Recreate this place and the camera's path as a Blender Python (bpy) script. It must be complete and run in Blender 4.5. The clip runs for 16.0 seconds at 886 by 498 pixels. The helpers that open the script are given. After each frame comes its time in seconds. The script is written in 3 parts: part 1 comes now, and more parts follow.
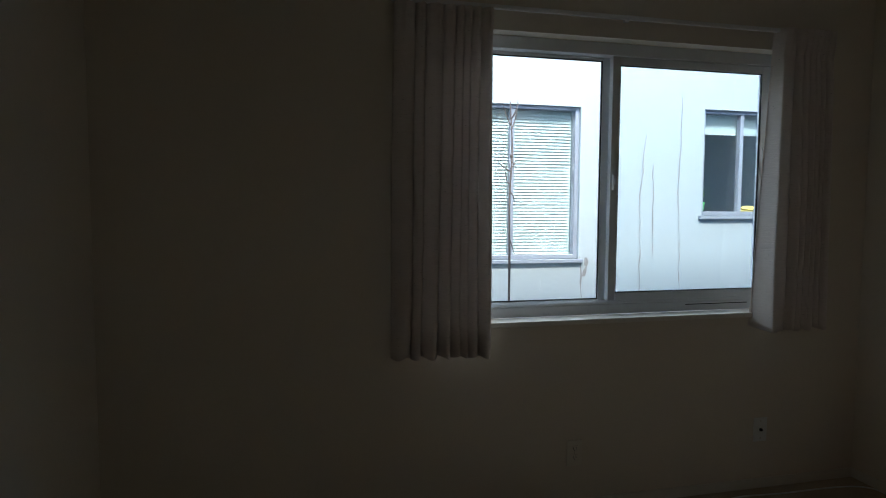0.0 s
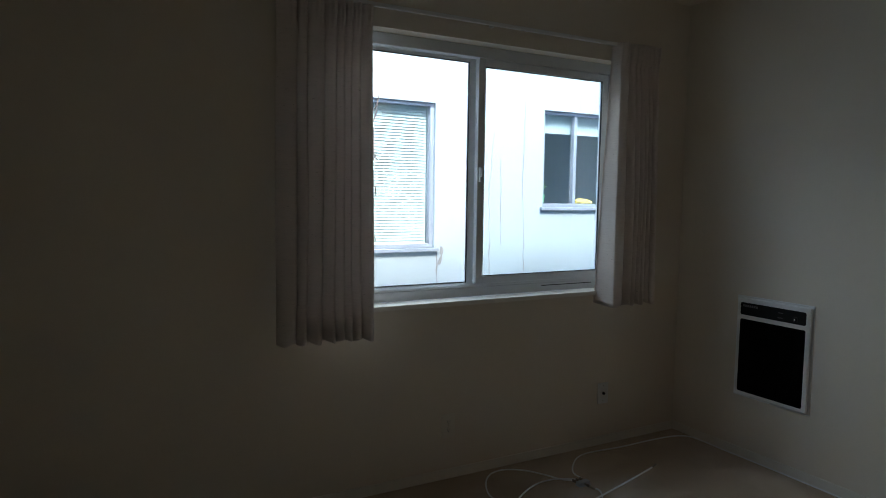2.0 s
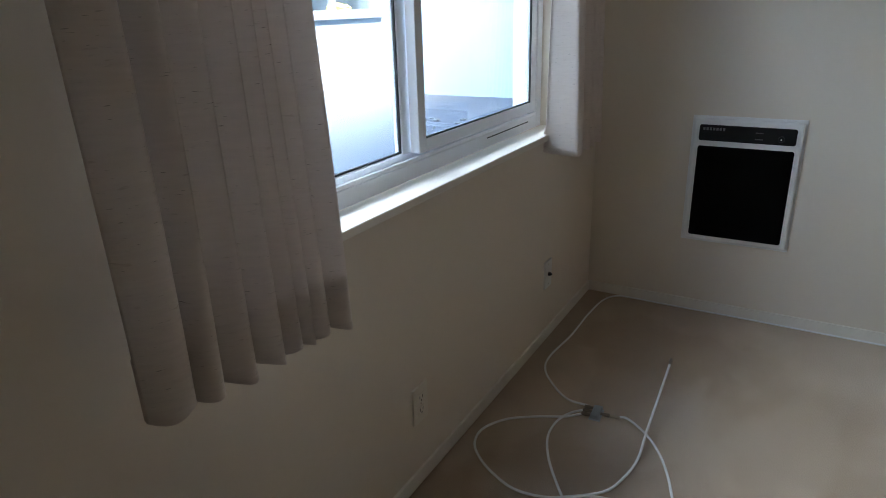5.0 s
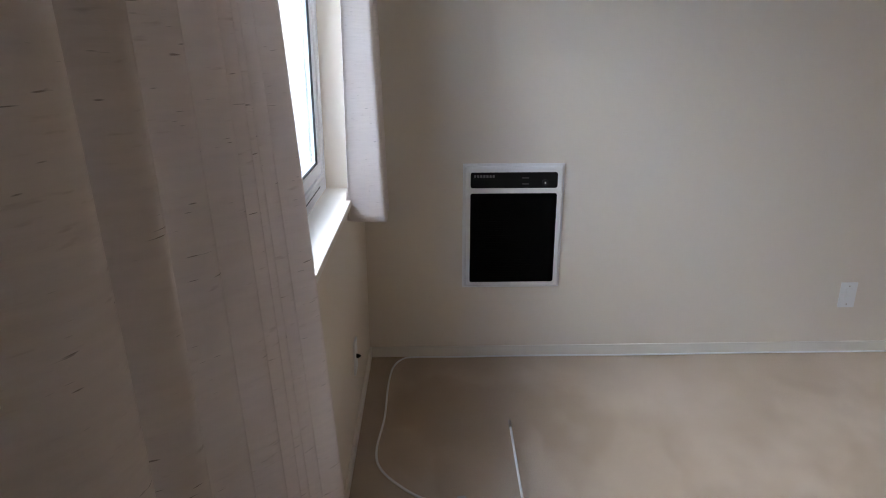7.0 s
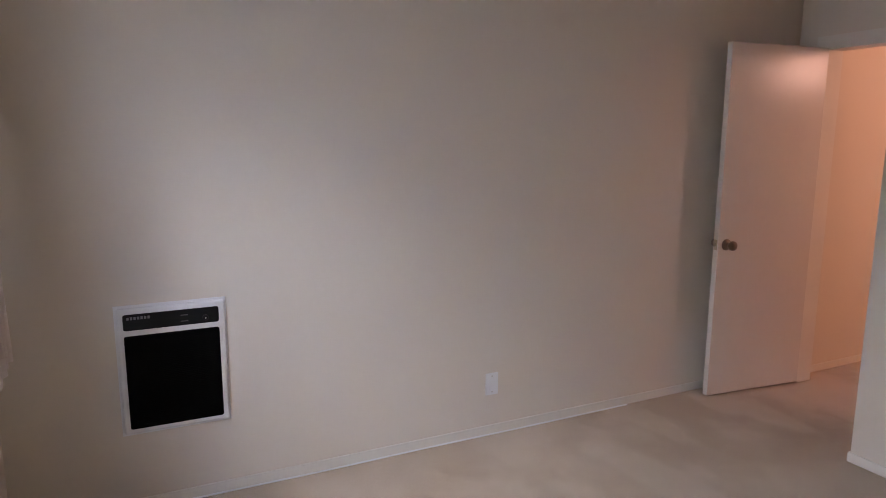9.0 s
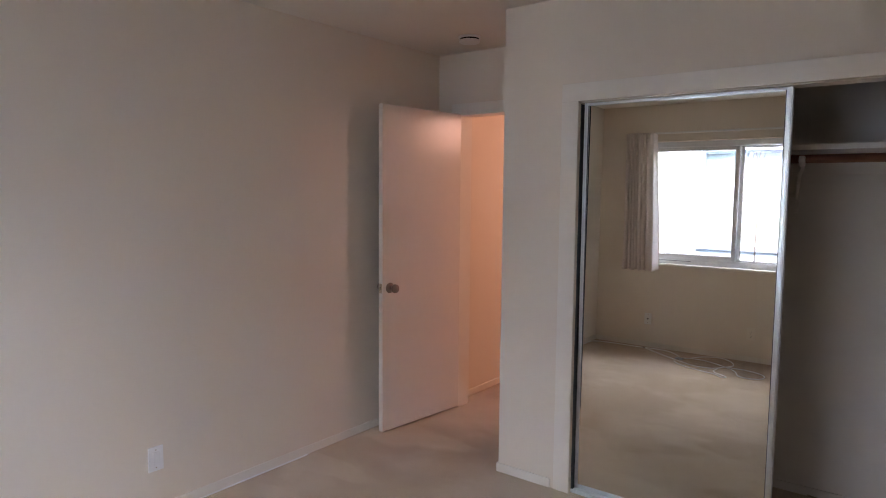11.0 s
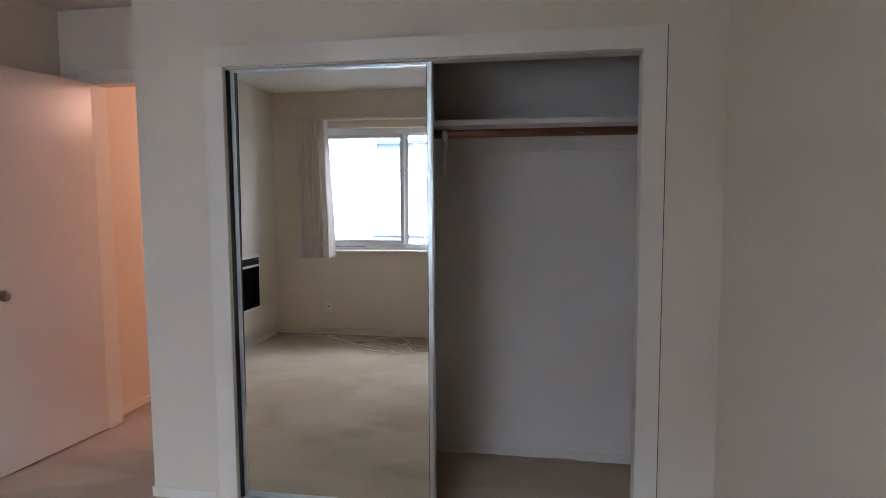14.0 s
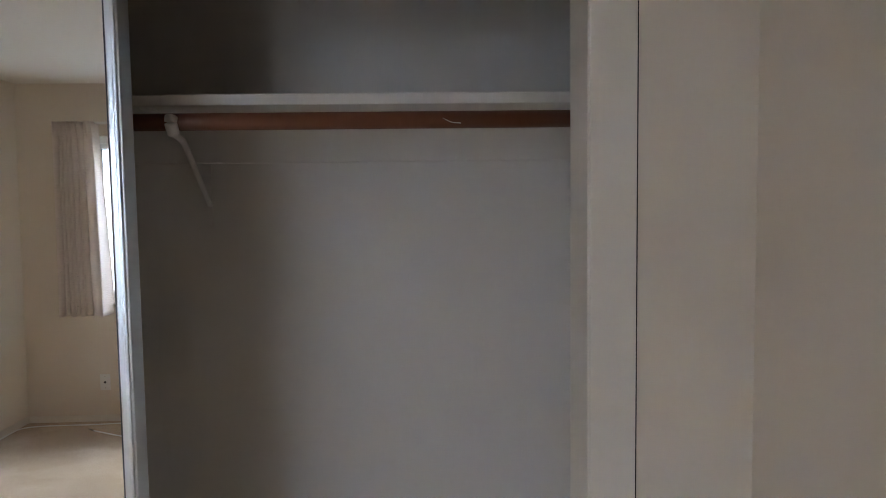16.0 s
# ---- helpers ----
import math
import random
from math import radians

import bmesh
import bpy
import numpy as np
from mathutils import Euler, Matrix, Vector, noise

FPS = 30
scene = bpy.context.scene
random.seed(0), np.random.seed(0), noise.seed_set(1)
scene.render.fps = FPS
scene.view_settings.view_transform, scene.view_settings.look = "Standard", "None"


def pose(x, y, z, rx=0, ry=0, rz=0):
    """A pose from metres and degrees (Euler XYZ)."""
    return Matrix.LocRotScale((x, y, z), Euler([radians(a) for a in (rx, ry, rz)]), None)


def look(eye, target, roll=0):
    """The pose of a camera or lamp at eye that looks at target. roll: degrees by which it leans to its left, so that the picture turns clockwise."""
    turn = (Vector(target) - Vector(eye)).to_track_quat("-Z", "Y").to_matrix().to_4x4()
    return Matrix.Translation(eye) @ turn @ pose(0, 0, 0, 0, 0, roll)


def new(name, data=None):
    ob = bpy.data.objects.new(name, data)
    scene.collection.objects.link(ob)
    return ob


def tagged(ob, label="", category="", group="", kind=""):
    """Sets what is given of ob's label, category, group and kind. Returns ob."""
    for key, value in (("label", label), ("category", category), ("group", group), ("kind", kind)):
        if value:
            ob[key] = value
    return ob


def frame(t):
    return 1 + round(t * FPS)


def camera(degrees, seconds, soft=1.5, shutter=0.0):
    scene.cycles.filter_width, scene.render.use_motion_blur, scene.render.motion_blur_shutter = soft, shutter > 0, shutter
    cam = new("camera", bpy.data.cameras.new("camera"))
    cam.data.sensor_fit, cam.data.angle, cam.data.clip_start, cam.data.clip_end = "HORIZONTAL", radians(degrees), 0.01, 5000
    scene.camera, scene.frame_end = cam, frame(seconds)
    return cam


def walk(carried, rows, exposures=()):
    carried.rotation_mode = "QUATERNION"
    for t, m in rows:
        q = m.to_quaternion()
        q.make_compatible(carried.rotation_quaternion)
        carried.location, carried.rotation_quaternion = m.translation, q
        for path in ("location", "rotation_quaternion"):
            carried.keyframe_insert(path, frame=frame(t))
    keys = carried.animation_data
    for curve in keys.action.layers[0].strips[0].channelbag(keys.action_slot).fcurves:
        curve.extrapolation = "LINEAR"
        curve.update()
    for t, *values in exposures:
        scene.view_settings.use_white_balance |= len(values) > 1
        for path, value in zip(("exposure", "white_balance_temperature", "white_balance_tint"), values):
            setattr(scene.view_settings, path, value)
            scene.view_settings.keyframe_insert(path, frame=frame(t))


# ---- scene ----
cam = camera(68.9, 16.0, 0.95)
SKY, SUN, HALL, SKY_FILL = 0.15, 0.95, 0.70, 5.4
EXPOSURES = [  # seconds, stops, kelvin, tint
    (0.0, 2.72, 6700, 6), (2.0, 3.15, 6600, 6), (3.2, 3.25, 6500, 6), (5.3, 4.58, 6550, 12), (7.0, 4.95, 6800, 19),
    (9.0, 5.1, 7050, 29), (10.2, 5.12, 7050, 28), (12.5, 5.25, 6550, 23), (14.0, 5.3, 6450, 21), (16.0, 5.65, 6650, 19),
]
PATH = [  # seconds, x, y, z, yaw, pitch, roll
    (0, 0.000, 0.000, 1.378, -14.14, -4.19, -0.35),
    (0.5, -0.118, -0.116, 1.397, -19.16, -4.14, -0.01),
    (1, -0.178, -0.229, 1.392, -22.79, -4.14, -0.14),
    (1.5, -0.218, -0.228, 1.384, -25.99, -3.97, -0.54),
    (2, -0.217, -0.061, 1.362, -28.47, -4.68, -0.80),
    (2.5, -0.194, 0.275, 1.326, -33.10, -8.61, -0.11),
    (3, -0.100, 0.607, 1.271, -38.01, -12.10, 0.48),
    (3.2, -0.086, 0.738, 1.258, -39.92, -13.66, 0.46),
    (5.3, -0.010, 1.859, 1.314, -64.47, -21.17, 1.24),
    (5.5, 0.038, 1.939, 1.320, -67.65, -21.50, 0.92),
    (6, 0.167, 2.073, 1.352, -75.70, -21.55, 1.13),
    (6.5, 0.209, 2.233, 1.356, -83.91, -20.61, 0.56),
    (7, 0.199, 2.334, 1.331, -91.62, -17.74, 0.03),
    (7.5, 0.177, 2.344, 1.378, -98.52, -15.47, -0.39),
    (8, 0.139, 2.270, 1.422, -104.30, -12.78, -0.04),
    (8.5, 0.075, 2.168, 1.463, -109.80, -10.68, -0.39),
    (9, 0.050, 2.075, 1.502, -115.55, -9.49, -0.23),
    (9.5, 0.072, 2.057, 1.534, -122.65, -8.29, -0.34),
    (10, 0.085, 2.056, 1.522, -130.17, -6.63, -0.52),
    (10.2, 0.064, 2.030, 1.526, -132.60, -6.28, -0.51),
    (12.3, -0.061, 1.957, 1.492, -156.98, -4.09, -0.15),
    (12.5, -0.053, 1.961, 1.490, -158.66, -4.19, -0.03),
    (13, -0.056, 1.963, 1.483, -162.24, -4.56, 0.17),
    (13.5, -0.053, 1.912, 1.463, -165.64, -5.20, 0.21),
    (14, -0.066, 1.695, 1.428, -169.46, -5.32, 0.34),
    (14.5, -0.102, 1.365, 1.420, -172.29, -5.20, 0.03),
    (15, -0.063, 1.009, 1.472, -175.87, -4.80, 0.53),
    (15.5, -0.068, 0.598, 1.477, -179.33, -4.16, 0.55),
    (16, -0.071, 0.219, 1.483, -181.60, -3.67, 0.74),
]
walk(cam, [(t, pose(x, y, z, 90 + pitch, roll, yaw)) for t, x, y, z, yaw, pitch, roll in PATH], EXPOSURES)

# ---- world, sun, lamps ----
world = bpy.data.worlds.new("world")
scene.world = world
world.use_nodes = True
wn = world.node_tree
sky = wn.nodes.new("ShaderNodeTexSky")
sky.sky_type = 'NISHITA'
sky.sun_disc = False
sky.sun_elevation = radians(50)
sky.sun_rotation = radians(180)
wn.links.new(sky.outputs[0], wn.nodes["Background"].inputs[0])
wn.nodes["Background"].inputs[1].default_value = SKY

sun_data = bpy.data.lights.new("sun", 'SUN')
sun_data.energy, sun_data.angle, sun_data.color = SUN, radians(12), (1.0, 0.96, 0.9)
new("sun", sun_data).matrix_world = look((0, 0, 0), (0.14, 0.63, -0.766))

lamp_data = bpy.data.lights.new("hall_lamp_bulb", 'POINT')
lamp_data.energy, lamp_data.color, lamp_data.shadow_soft_size = HALL, (1.0, 0.58, 0.44), 0.16
new("hall_lamp_bulb", lamp_data).location = (1.20, -2.78, 2.10)


# area lamp added to brighten the room, standing in for sky between the buildings
fill_data = bpy.data.lights.new("sky_gap", 'AREA')
fill_data.shape, fill_data.size, fill_data.size_y = 'RECTANGLE', 3.6, 0.9
fill_data.energy, fill_data.color = SKY_FILL, (0.76, 0.90, 1.0)
new("sky_gap", fill_data).matrix_world = look((1.55, 4.25, 3.02), (1.45, 0.4, 0.9))


# ---- materials ----
def mat(name, col, rough=0.6, metal=0.0, grain=0.0, scale=40.0, blotch=0.0, bscale=1.5, bump=0.0, spec=0.5, tint=None, stretch=None, transmission=0.0):
    """A principled surface with fine grain, broad blotches and a little relief, in object space."""
    m = bpy.data.materials.new(name)
    m.use_nodes = True
    t = m.node_tree
    b = t.nodes["Principled BSDF"]
    b.inputs["Roughness"].default_value = rough
    b.inputs["Metallic"].default_value = metal
    b.inputs["Specular IOR Level"].default_value = spec
    b.inputs["Transmission Weight"].default_value = transmission
    b.inputs["Base Color"].default_value = (*col, 1)
    if not (grain or blotch or bump):
        return m
    tc = t.nodes.new("ShaderNodeTexCoord")
    mp = t.nodes.new("ShaderNodeMapping")
    t.links.new(tc.outputs["Object"], mp.inputs[0])
    if stretch:
        mp.inputs["Scale"].default_value = stretch
    fine = t.nodes.new("ShaderNodeTexNoise")
    fine.inputs["Scale"].default_value, fine.inputs["Detail"].default_value = scale, 5
    t.links.new(mp.outputs[0], fine.inputs["Vector"])
    broad = t.nodes.new("ShaderNodeTexNoise")
    broad.inputs["Scale"].default_value, broad.inputs["Detail"].default_value = bscale, 4
    t.links.new(tc.outputs["Object"], broad.inputs["Vector"])
    last = None
    dark = tint or tuple(c * 0.6 for c in col)
    for source, amount in ((fine, grain), (broad, blotch)):
        if not amount:
            continue
        ramp = t.nodes.new("ShaderNodeMapRange")
        ramp.inputs["From Min"].default_value, ramp.inputs["From Max"].default_value = 0.35, 0.7
        ramp.inputs["To Min"].default_value, ramp.inputs["To Max"].default_value = 0.0, amount
        t.links.new(source.outputs[0], ramp.inputs["Value"])
        mix = t.nodes.new("ShaderNodeMix")
        mix.data_type = 'RGBA'
        mix.inputs[6].default_value, mix.inputs[7].default_value = (*col, 1), (*dark, 1)
        if last:
            t.links.new(last, mix.inputs[6])
        t.links.new(ramp.outputs[0], mix.inputs[0])
        last = mix.outputs[2]
    if last:
        t.links.new(last, b.inputs["Base Color"])
    if bump:
        bp = t.nodes.new("ShaderNodeBump")
        bp.inputs["Strength"].default_value, bp.inputs["Distance"].default_value = bump, 0.004
        t.links.new(fine.outputs[0], bp.inputs["Height"])
        t.links.new(bp.outputs[0], b.inputs["Normal"])
    return m


WALL = mat("wall_paint", (0.81, 0.725, 0.61), 0.65, grain=0.02, scale=35, blotch=0.08, bscale=0.9, bump=0.04, spec=0.3)
CEIL = mat("ceiling_paint", (0.83, 0.775, 0.69), 0.8, grain=0.05, scale=80, blotch=0.08, bump=0.2, spec=0.2)
TRIM = mat("gloss_trim_paint", (0.84, 0.785, 0.695), 0.4, grain=0.04, scale=30, blotch=0.08, bscale=3, bump=0.05)
DOORP = mat("door_paint", (0.80, 0.74, 0.66), 0.27, grain=0.04, scale=25, blotch=0.1, bscale=2, bump=0.05)
CLOSETP = mat("closet_paint", (0.82, 0.775, 0.72), 0.6, grain=0.02, scale=40, blotch=0.10, bscale=1.2, bump=0.04, spec=0.3)
VINYL = mat("white_vinyl", (0.8, 0.81, 0.82), 0.35, blotch=0.06, bscale=5)
GASKET = mat("black_gasket", (0.02, 0.022, 0.025), 0.6)
ALU = mat("brushed_aluminium", (0.74, 0.78, 0.80), 0.36, metal=1.0, grain=0.05, scale=60, stretch=(1, 1, 0.02))
ALUD = mat("dark_groove", (0.09, 0.098, 0.105), 0.5, metal=0.3)
MIRROR = mat("mirror_silver", (0.87, 0.87, 0.81), 0.0, metal=1.0)
STEEL = mat("satin_nickel", (0.27, 0.225, 0.18), 0.28, metal=1.0)
BRASS = mat("dull_brass", (0.5, 0.42, 0.3), 0.35, metal=1.0)
PLATE = mat("ivory_plastic", (0.86, 0.85, 0.82), 0.3)
PAINTED = mat("painted_plastic", (0.80, 0.735, 0.63), 0.4)
SLOT = mat("dark_slot", (0.02, 0.018, 0.015), 0.6)
ENAMEL = mat("white_enamel", (0.88, 0.87, 0.85), 0.3, blotch=0.08, bscale=6, tint=(0.6, 0.53, 0.43))
BLACKP = mat("black_panel", (0.010, 0.010, 0.011), 0.5, spec=0.25)
GRILLE = mat("black_grille", (0.004, 0.004, 0.004), 0.9, spec=0.02)
DIMPRINT = mat("dim_grey_print", (0.10, 0.10, 0.105), 0.6)
GREYPRINT = mat("grey_print", (0.20, 0.20, 0.205), 0.5)
RODWOOD = mat("red_brown_wood", (0.24, 0.085, 0.04), 0.42, grain=0.55, scale=30, blotch=0.3, bscale=4, bump=0.08, stretch=(0.05, 1, 1))
CABLE = mat("white_cable", (0.92, 0.92, 0.91), 0.3)
ZINC = mat("zinc_cast", (0.45, 0.5, 0.54), 0.35, metal=0.9)
# white stucco, its base colour darkened and blued to carry the sky's tint
STUCCO = mat("sky_tinted_stucco", (0.36, 0.44, 0.485), 0.9, grain=0.12, scale=30, blotch=0.22, bscale=1.1, bump=0.6, tint=(0.28, 0.31, 0.32))
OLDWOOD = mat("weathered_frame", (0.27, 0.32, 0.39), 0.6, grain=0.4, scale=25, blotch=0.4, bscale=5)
FLAKE = mat("bare_patch", (0.10, 0.10, 0.10), 0.9, grain=0.4, scale=60)
CRACK = mat("crack_dirt", (0.25, 0.26, 0.27), 0.9, grain=0.5, scale=60)
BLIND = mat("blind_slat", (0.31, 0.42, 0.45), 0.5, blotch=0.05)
# room colour raised and blued to imitate reflection in the far glass
ROOMHAZE = mat("glass_hazed_room", (0.27, 0.33, 0.41), 0.8, blotch=0.3, bscale=1.5)
TWIGM = mat("twig_bark", (0.10, 0.085, 0.08), 0.8, grain=0.5, scale=80, bump=0.5)
POTG = mat("green_plastic", (0.05, 0.35, 0.12), 0.5)
LEAFM = mat("leaf_green", (0.08, 0.22, 0.06), 0.6)
YELLOW = mat("yellow_cloth", (0.50, 0.42, 0.10), 0.8)
DIRT = mat("dirt_ground", (0.11, 0.115, 0.12), 0.95, grain=0.6, scale=25, blotch=0.5, bscale=2.5, bump=0.8, tint=(0.06, 0.06, 0.06))
RUBBLE = mat("grey_rubble", (0.24, 0.23, 0.21), 0.95, grain=0.5, scale=30, bump=0.5, tint=(0.1, 0.09, 0.08))
ROOFM = mat("roofing", (0.2, 0.19, 0.18), 0.9, grain=0.3, scale=30)
GLASSM = mat("window_glass", (1, 1, 1), 0.0, transmission=1.0)
GLASSM.node_tree.nodes["Principled BSDF"].inputs["IOR"].default_value = 1.3
TINTGLASS = mat("cool_window_glass", (0.91, 0.965, 0.99), 0.0, transmission=1.0)
FARGLASS = mat("old_window_glass", (0.95, 0.98, 1.0), 0.02, transmission=1.0)
LAMPG = bpy.data.materials.new("lamp_glass")
LAMPG.use_nodes = True
LAMPG.node_tree.nodes["Principled BSDF"].inputs["Emission Color"].default_value = (1.0, 0.55, 0.28, 1)
LAMPG.node_tree.nodes["Principled BSDF"].inputs["Emission Strength"].default_value = 4.0


def carpet_material():
    m = mat("beige_carpet", (0.37, 0.272, 0.188), 0.95, grain=0.30, scale=420, bump=0.9, spec=0.1)
    t = m.node_tree
    b = t.nodes["Principled BSDF"]
    b.inputs["Sheen Weight"].default_value = 0.75
    b.inputs["Sheen Tint"].default_value = (0.9, 0.74, 0.58, 1)
    source = b.inputs["Base Color"].links[0].from_socket
    tc = t.nodes.new("ShaderNodeTexCoord")
    mp = t.nodes.new("ShaderNodeMapping")
    mp.inputs["Rotation"].default_value = (0, 0, 0.5)
    mp.inputs["Scale"].default_value = (1.0, 1.25, 1.0)
    t.links.new(tc.outputs["Object"], mp.inputs[0])
    for scale, low, high, colour, amount in ((0.9, 0.46, 0.60, (0.54, 0.43, 0.335), 0.7), (2.2, 0.52, 0.64, (0.56, 0.45, 0.35), 0.5), (1.3, 0.53, 0.68, (0.32, 0.235, 0.16), 0.4), (9.0, 0.66, 0.76, (0.33, 0.24, 0.16), 0.25)):
        n = t.nodes.new("ShaderNodeTexNoise")
        n.inputs["Scale"].default_value, n.inputs["Detail"].default_value = scale, 5
        n.inputs["Distortion"].default_value = 0.0
        t.links.new(mp.outputs[0], n.inputs["Vector"])
        r = t.nodes.new("ShaderNodeMapRange")
        r.inputs["From Min"].default_value, r.inputs["From Max"].default_value = low, high
        r.inputs["To Max"].default_value = amount
        t.links.new(n.outputs[0], r.inputs["Value"])
        mix = t.nodes.new("ShaderNodeMix")
        mix.data_type = 'RGBA'
        mix.inputs[7].default_value = (*colour, 1)
        t.links.new(r.outputs[0], mix.inputs[0])
        t.links.new(source, mix.inputs[6])
        source = mix.outputs[2]
    mp = t.nodes.new("ShaderNodeMapping")          # swaths where the pile was brushed one way or the other
    mp.inputs["Rotation"].default_value = (0, 0, 0.12)
    mp.inputs["Scale"].default_value = (1.0, 2.4, 1.0)
    wob = t.nodes.new("ShaderNodeTexNoise")
    wob.inputs["Scale"].default_value, wob.inputs["Detail"].default_value = 3.0, 3
    t.links.new(tc.outputs["Object"], wob.inputs["Vector"])
    drift = t.nodes.new("ShaderNodeVectorMath")
    drift.operation = 'MULTIPLY_ADD'
    drift.inputs[1].default_value = (0.16, 0.16, 0.0)
    t.links.new(wob.outputs["Color"], drift.inputs[0])
    t.links.new(tc.outputs["Object"], drift.inputs[2])
    t.links.new(drift.outputs[0], mp.inputs[0])
    cell = t.nodes.new("ShaderNodeTexVoronoi")
    cell.voronoi_dimensions, cell.distance = '2D', 'CHEBYCHEV'
    cell.feature = 'SMOOTH_F1'
    cell.inputs["Scale"].default_value, cell.inputs["Smoothness"].default_value = 1.7, 0.3
    t.links.new(mp.outputs[0], cell.inputs["Vector"])
    r = t.nodes.new("ShaderNodeMapRange")
    r.inputs["From Min"].default_value, r.inputs["From Max"].default_value = 0.35, 1.0
    r.inputs["To Max"].default_value = 0.42
    t.links.new(cell.outputs["Color"], r.inputs["Value"])
    mix = t.nodes.new("ShaderNodeMix")
    mix.data_type = 'RGBA'
    mix.inputs[7].default_value = (0.58, 0.48, 0.38, 1)
    t.links.new(r.outputs[0], mix.inputs[0])
    t.links.new(source, mix.inputs[6])
    t.links.new(mix.outputs[2], b.inputs["Base Color"])
    return m


def linen_material():
    """Woven cloth with short dark slubs lying across it; a little light comes through."""
    m = mat("slub_linen", (0.84, 0.745, 0.685), 0.85, grain=0.22, scale=160, bump=0.35, spec=0.15, stretch=(0.12, 0.12, 1.0), tint=(0.62, 0.53, 0.48))
    t = m.node_tree
    b = t.nodes["Principled BSDF"]
    source = b.inputs["Base Color"].links[0].from_socket
    tc = t.nodes.new("ShaderNodeTexCoord")
    mp = t.nodes.new("ShaderNodeMapping")
    mp.inputs["Scale"].default_value = (24, 24, 140)
    t.links.new(tc.outputs["Object"], mp.inputs[0])
    n = t.nodes.new("ShaderNodeTexNoise")
    n.inputs["Scale"].default_value, n.inputs["Detail"].default_value = 1.6, 2
    t.links.new(mp.outputs[0], n.inputs["Vector"])
    r = t.nodes.new("ShaderNodeMapRange")
    r.inputs["From Min"].default_value, r.inputs["From Max"].default_value, r.inputs["To Max"].default_value = 0.66, 0.78, 0.34
    t.links.new(n.outputs[0], r.inputs["Value"])
    mix = t.nodes.new("ShaderNodeMix")
    mix.data_type = 'RGBA'
    mix.inputs[7].default_value = (0.36, 0.25, 0.18, 1)
    t.links.new(r.outputs[0], mix.inputs[0])
    t.links.new(source, mix.inputs[6])
    mp2 = t.nodes.new("ShaderNodeMapping")
    mp2.inputs["Scale"].default_value = (52, 52, 520)
    t.links.new(tc.outputs["Object"], mp2.inputs[0])
    n2 = t.nodes.new("ShaderNodeTexNoise")
    n2.inputs["Scale"].default_value, n2.inputs["Detail"].default_value = 1.0, 1
    t.links.new(mp2.outputs[0], n2.inputs["Vector"])
    r2 = t.nodes.new("ShaderNodeMapRange")
    r2.inputs["From Min"].default_value, r2.inputs["From Max"].default_value, r2.inputs["To Max"].default_value = 0.735, 0.80, 0.75
    t.links.new(n2.outputs[0], r2.inputs["Value"])
    slub = t.nodes.new("ShaderNodeMix")
    slub.data_type = 'RGBA'
    slub.inputs[7].default_value = (0.16, 0.10, 0.06, 1)
    t.links.new(r2.outputs[0], slub.inputs[0])
    t.links.new(mix.outputs[2], slub.inputs[6])
    t.links.new(slub.outputs[2], b.inputs["Base Color"])
    tr = t.nodes.new("ShaderNodeBsdfTranslucent")
    tr.inputs[0].default_value = (0.80, 0.755, 0.73, 1)
    add = t.nodes.new("ShaderNodeMixShader")
    add.inputs[0].default_value = 0.17
    t.links.new(b.outputs[0], add.inputs[1])
    t.links.new(tr.outputs[0], add.inputs[2])
    t.links.new(add.outputs[0], t.nodes["Material Output"].inputs[0])
    return m


CARPET = carpet_material()
LINEN = linen_material()


# ---- mesh helpers ----
def box(bm, x0, x1, y0, y1, z0, z1, bevel=0.0, segments=2):
    made = bmesh.ops.create_cube(bm, size=1.0)["verts"]
    for v in made:
        v.co = Vector(((x0 + x1) / 2 + v.co.x * (x1 - x0), (y0 + y1) / 2 + v.co.y * (y1 - y0), (z0 + z1) / 2 + v.co.z * (z1 - z0)))
    if bevel:
        edges = list({e for v in made for e in v.link_edges})
        bmesh.ops.bevel(bm, geom=edges, offset=bevel, segments=segments, profile=0.5, affect='EDGES')
    return bm


def boxes(*rows, bevel=0.0):
    bm = bmesh.new()
    for r in rows:
        box(bm, *r, bevel=bevel)
    return bm


def lathe(profile, steps=24, axis="z", at=(0, 0, 0)):
    """A turned body from (radius, height) pairs round an axis."""
    bm = bmesh.new()
    rings = []
    for r, h in profile:
        ring = []
        for k in range(steps):
            a = 2 * math.pi * k / steps
            p = (r * math.cos(a), r * math.sin(a), h)
            p = {"z": p, "x": (p[2], p[0], p[1]), "y": (p[0], p[2], p[1])}[axis]
            ring.append(bm.verts.new(Vector(p) + Vector(at)))
        rings.append(ring)
    for lo, hi in zip(rings, rings[1:]):
        for k in range(steps):
            bm.faces.new((lo[k], lo[(k + 1) % steps], hi[(k + 1) % steps], hi[k]))
    bm.faces.new(rings[0][::-1])
    bm.faces.new(rings[-1])
    bmesh.ops.recalc_face_normals(bm, faces=bm.faces)
    for f in bm.faces:
        f.smooth = len(f.verts) == 4
    return bm


def spline(points, per=10):
    """A smooth line through the points."""
    p = [Vector(q) for q in points]
    p = [p[0] * 2 - p[1]] + p + [p[-1] * 2 - p[-2]]
    out = []
    for a, b, c, d in zip(p, p[1:], p[2:], p[3:]):
        for k in range(per):
            s = k / per
            out.append(0.5 * ((2 * b) + (c - a) * s + (2 * a - 5 * b + 4 * c - d) * s * s + (3 * b - a - 3 * c + d) * s ** 3))
    return out + [p[-2]]


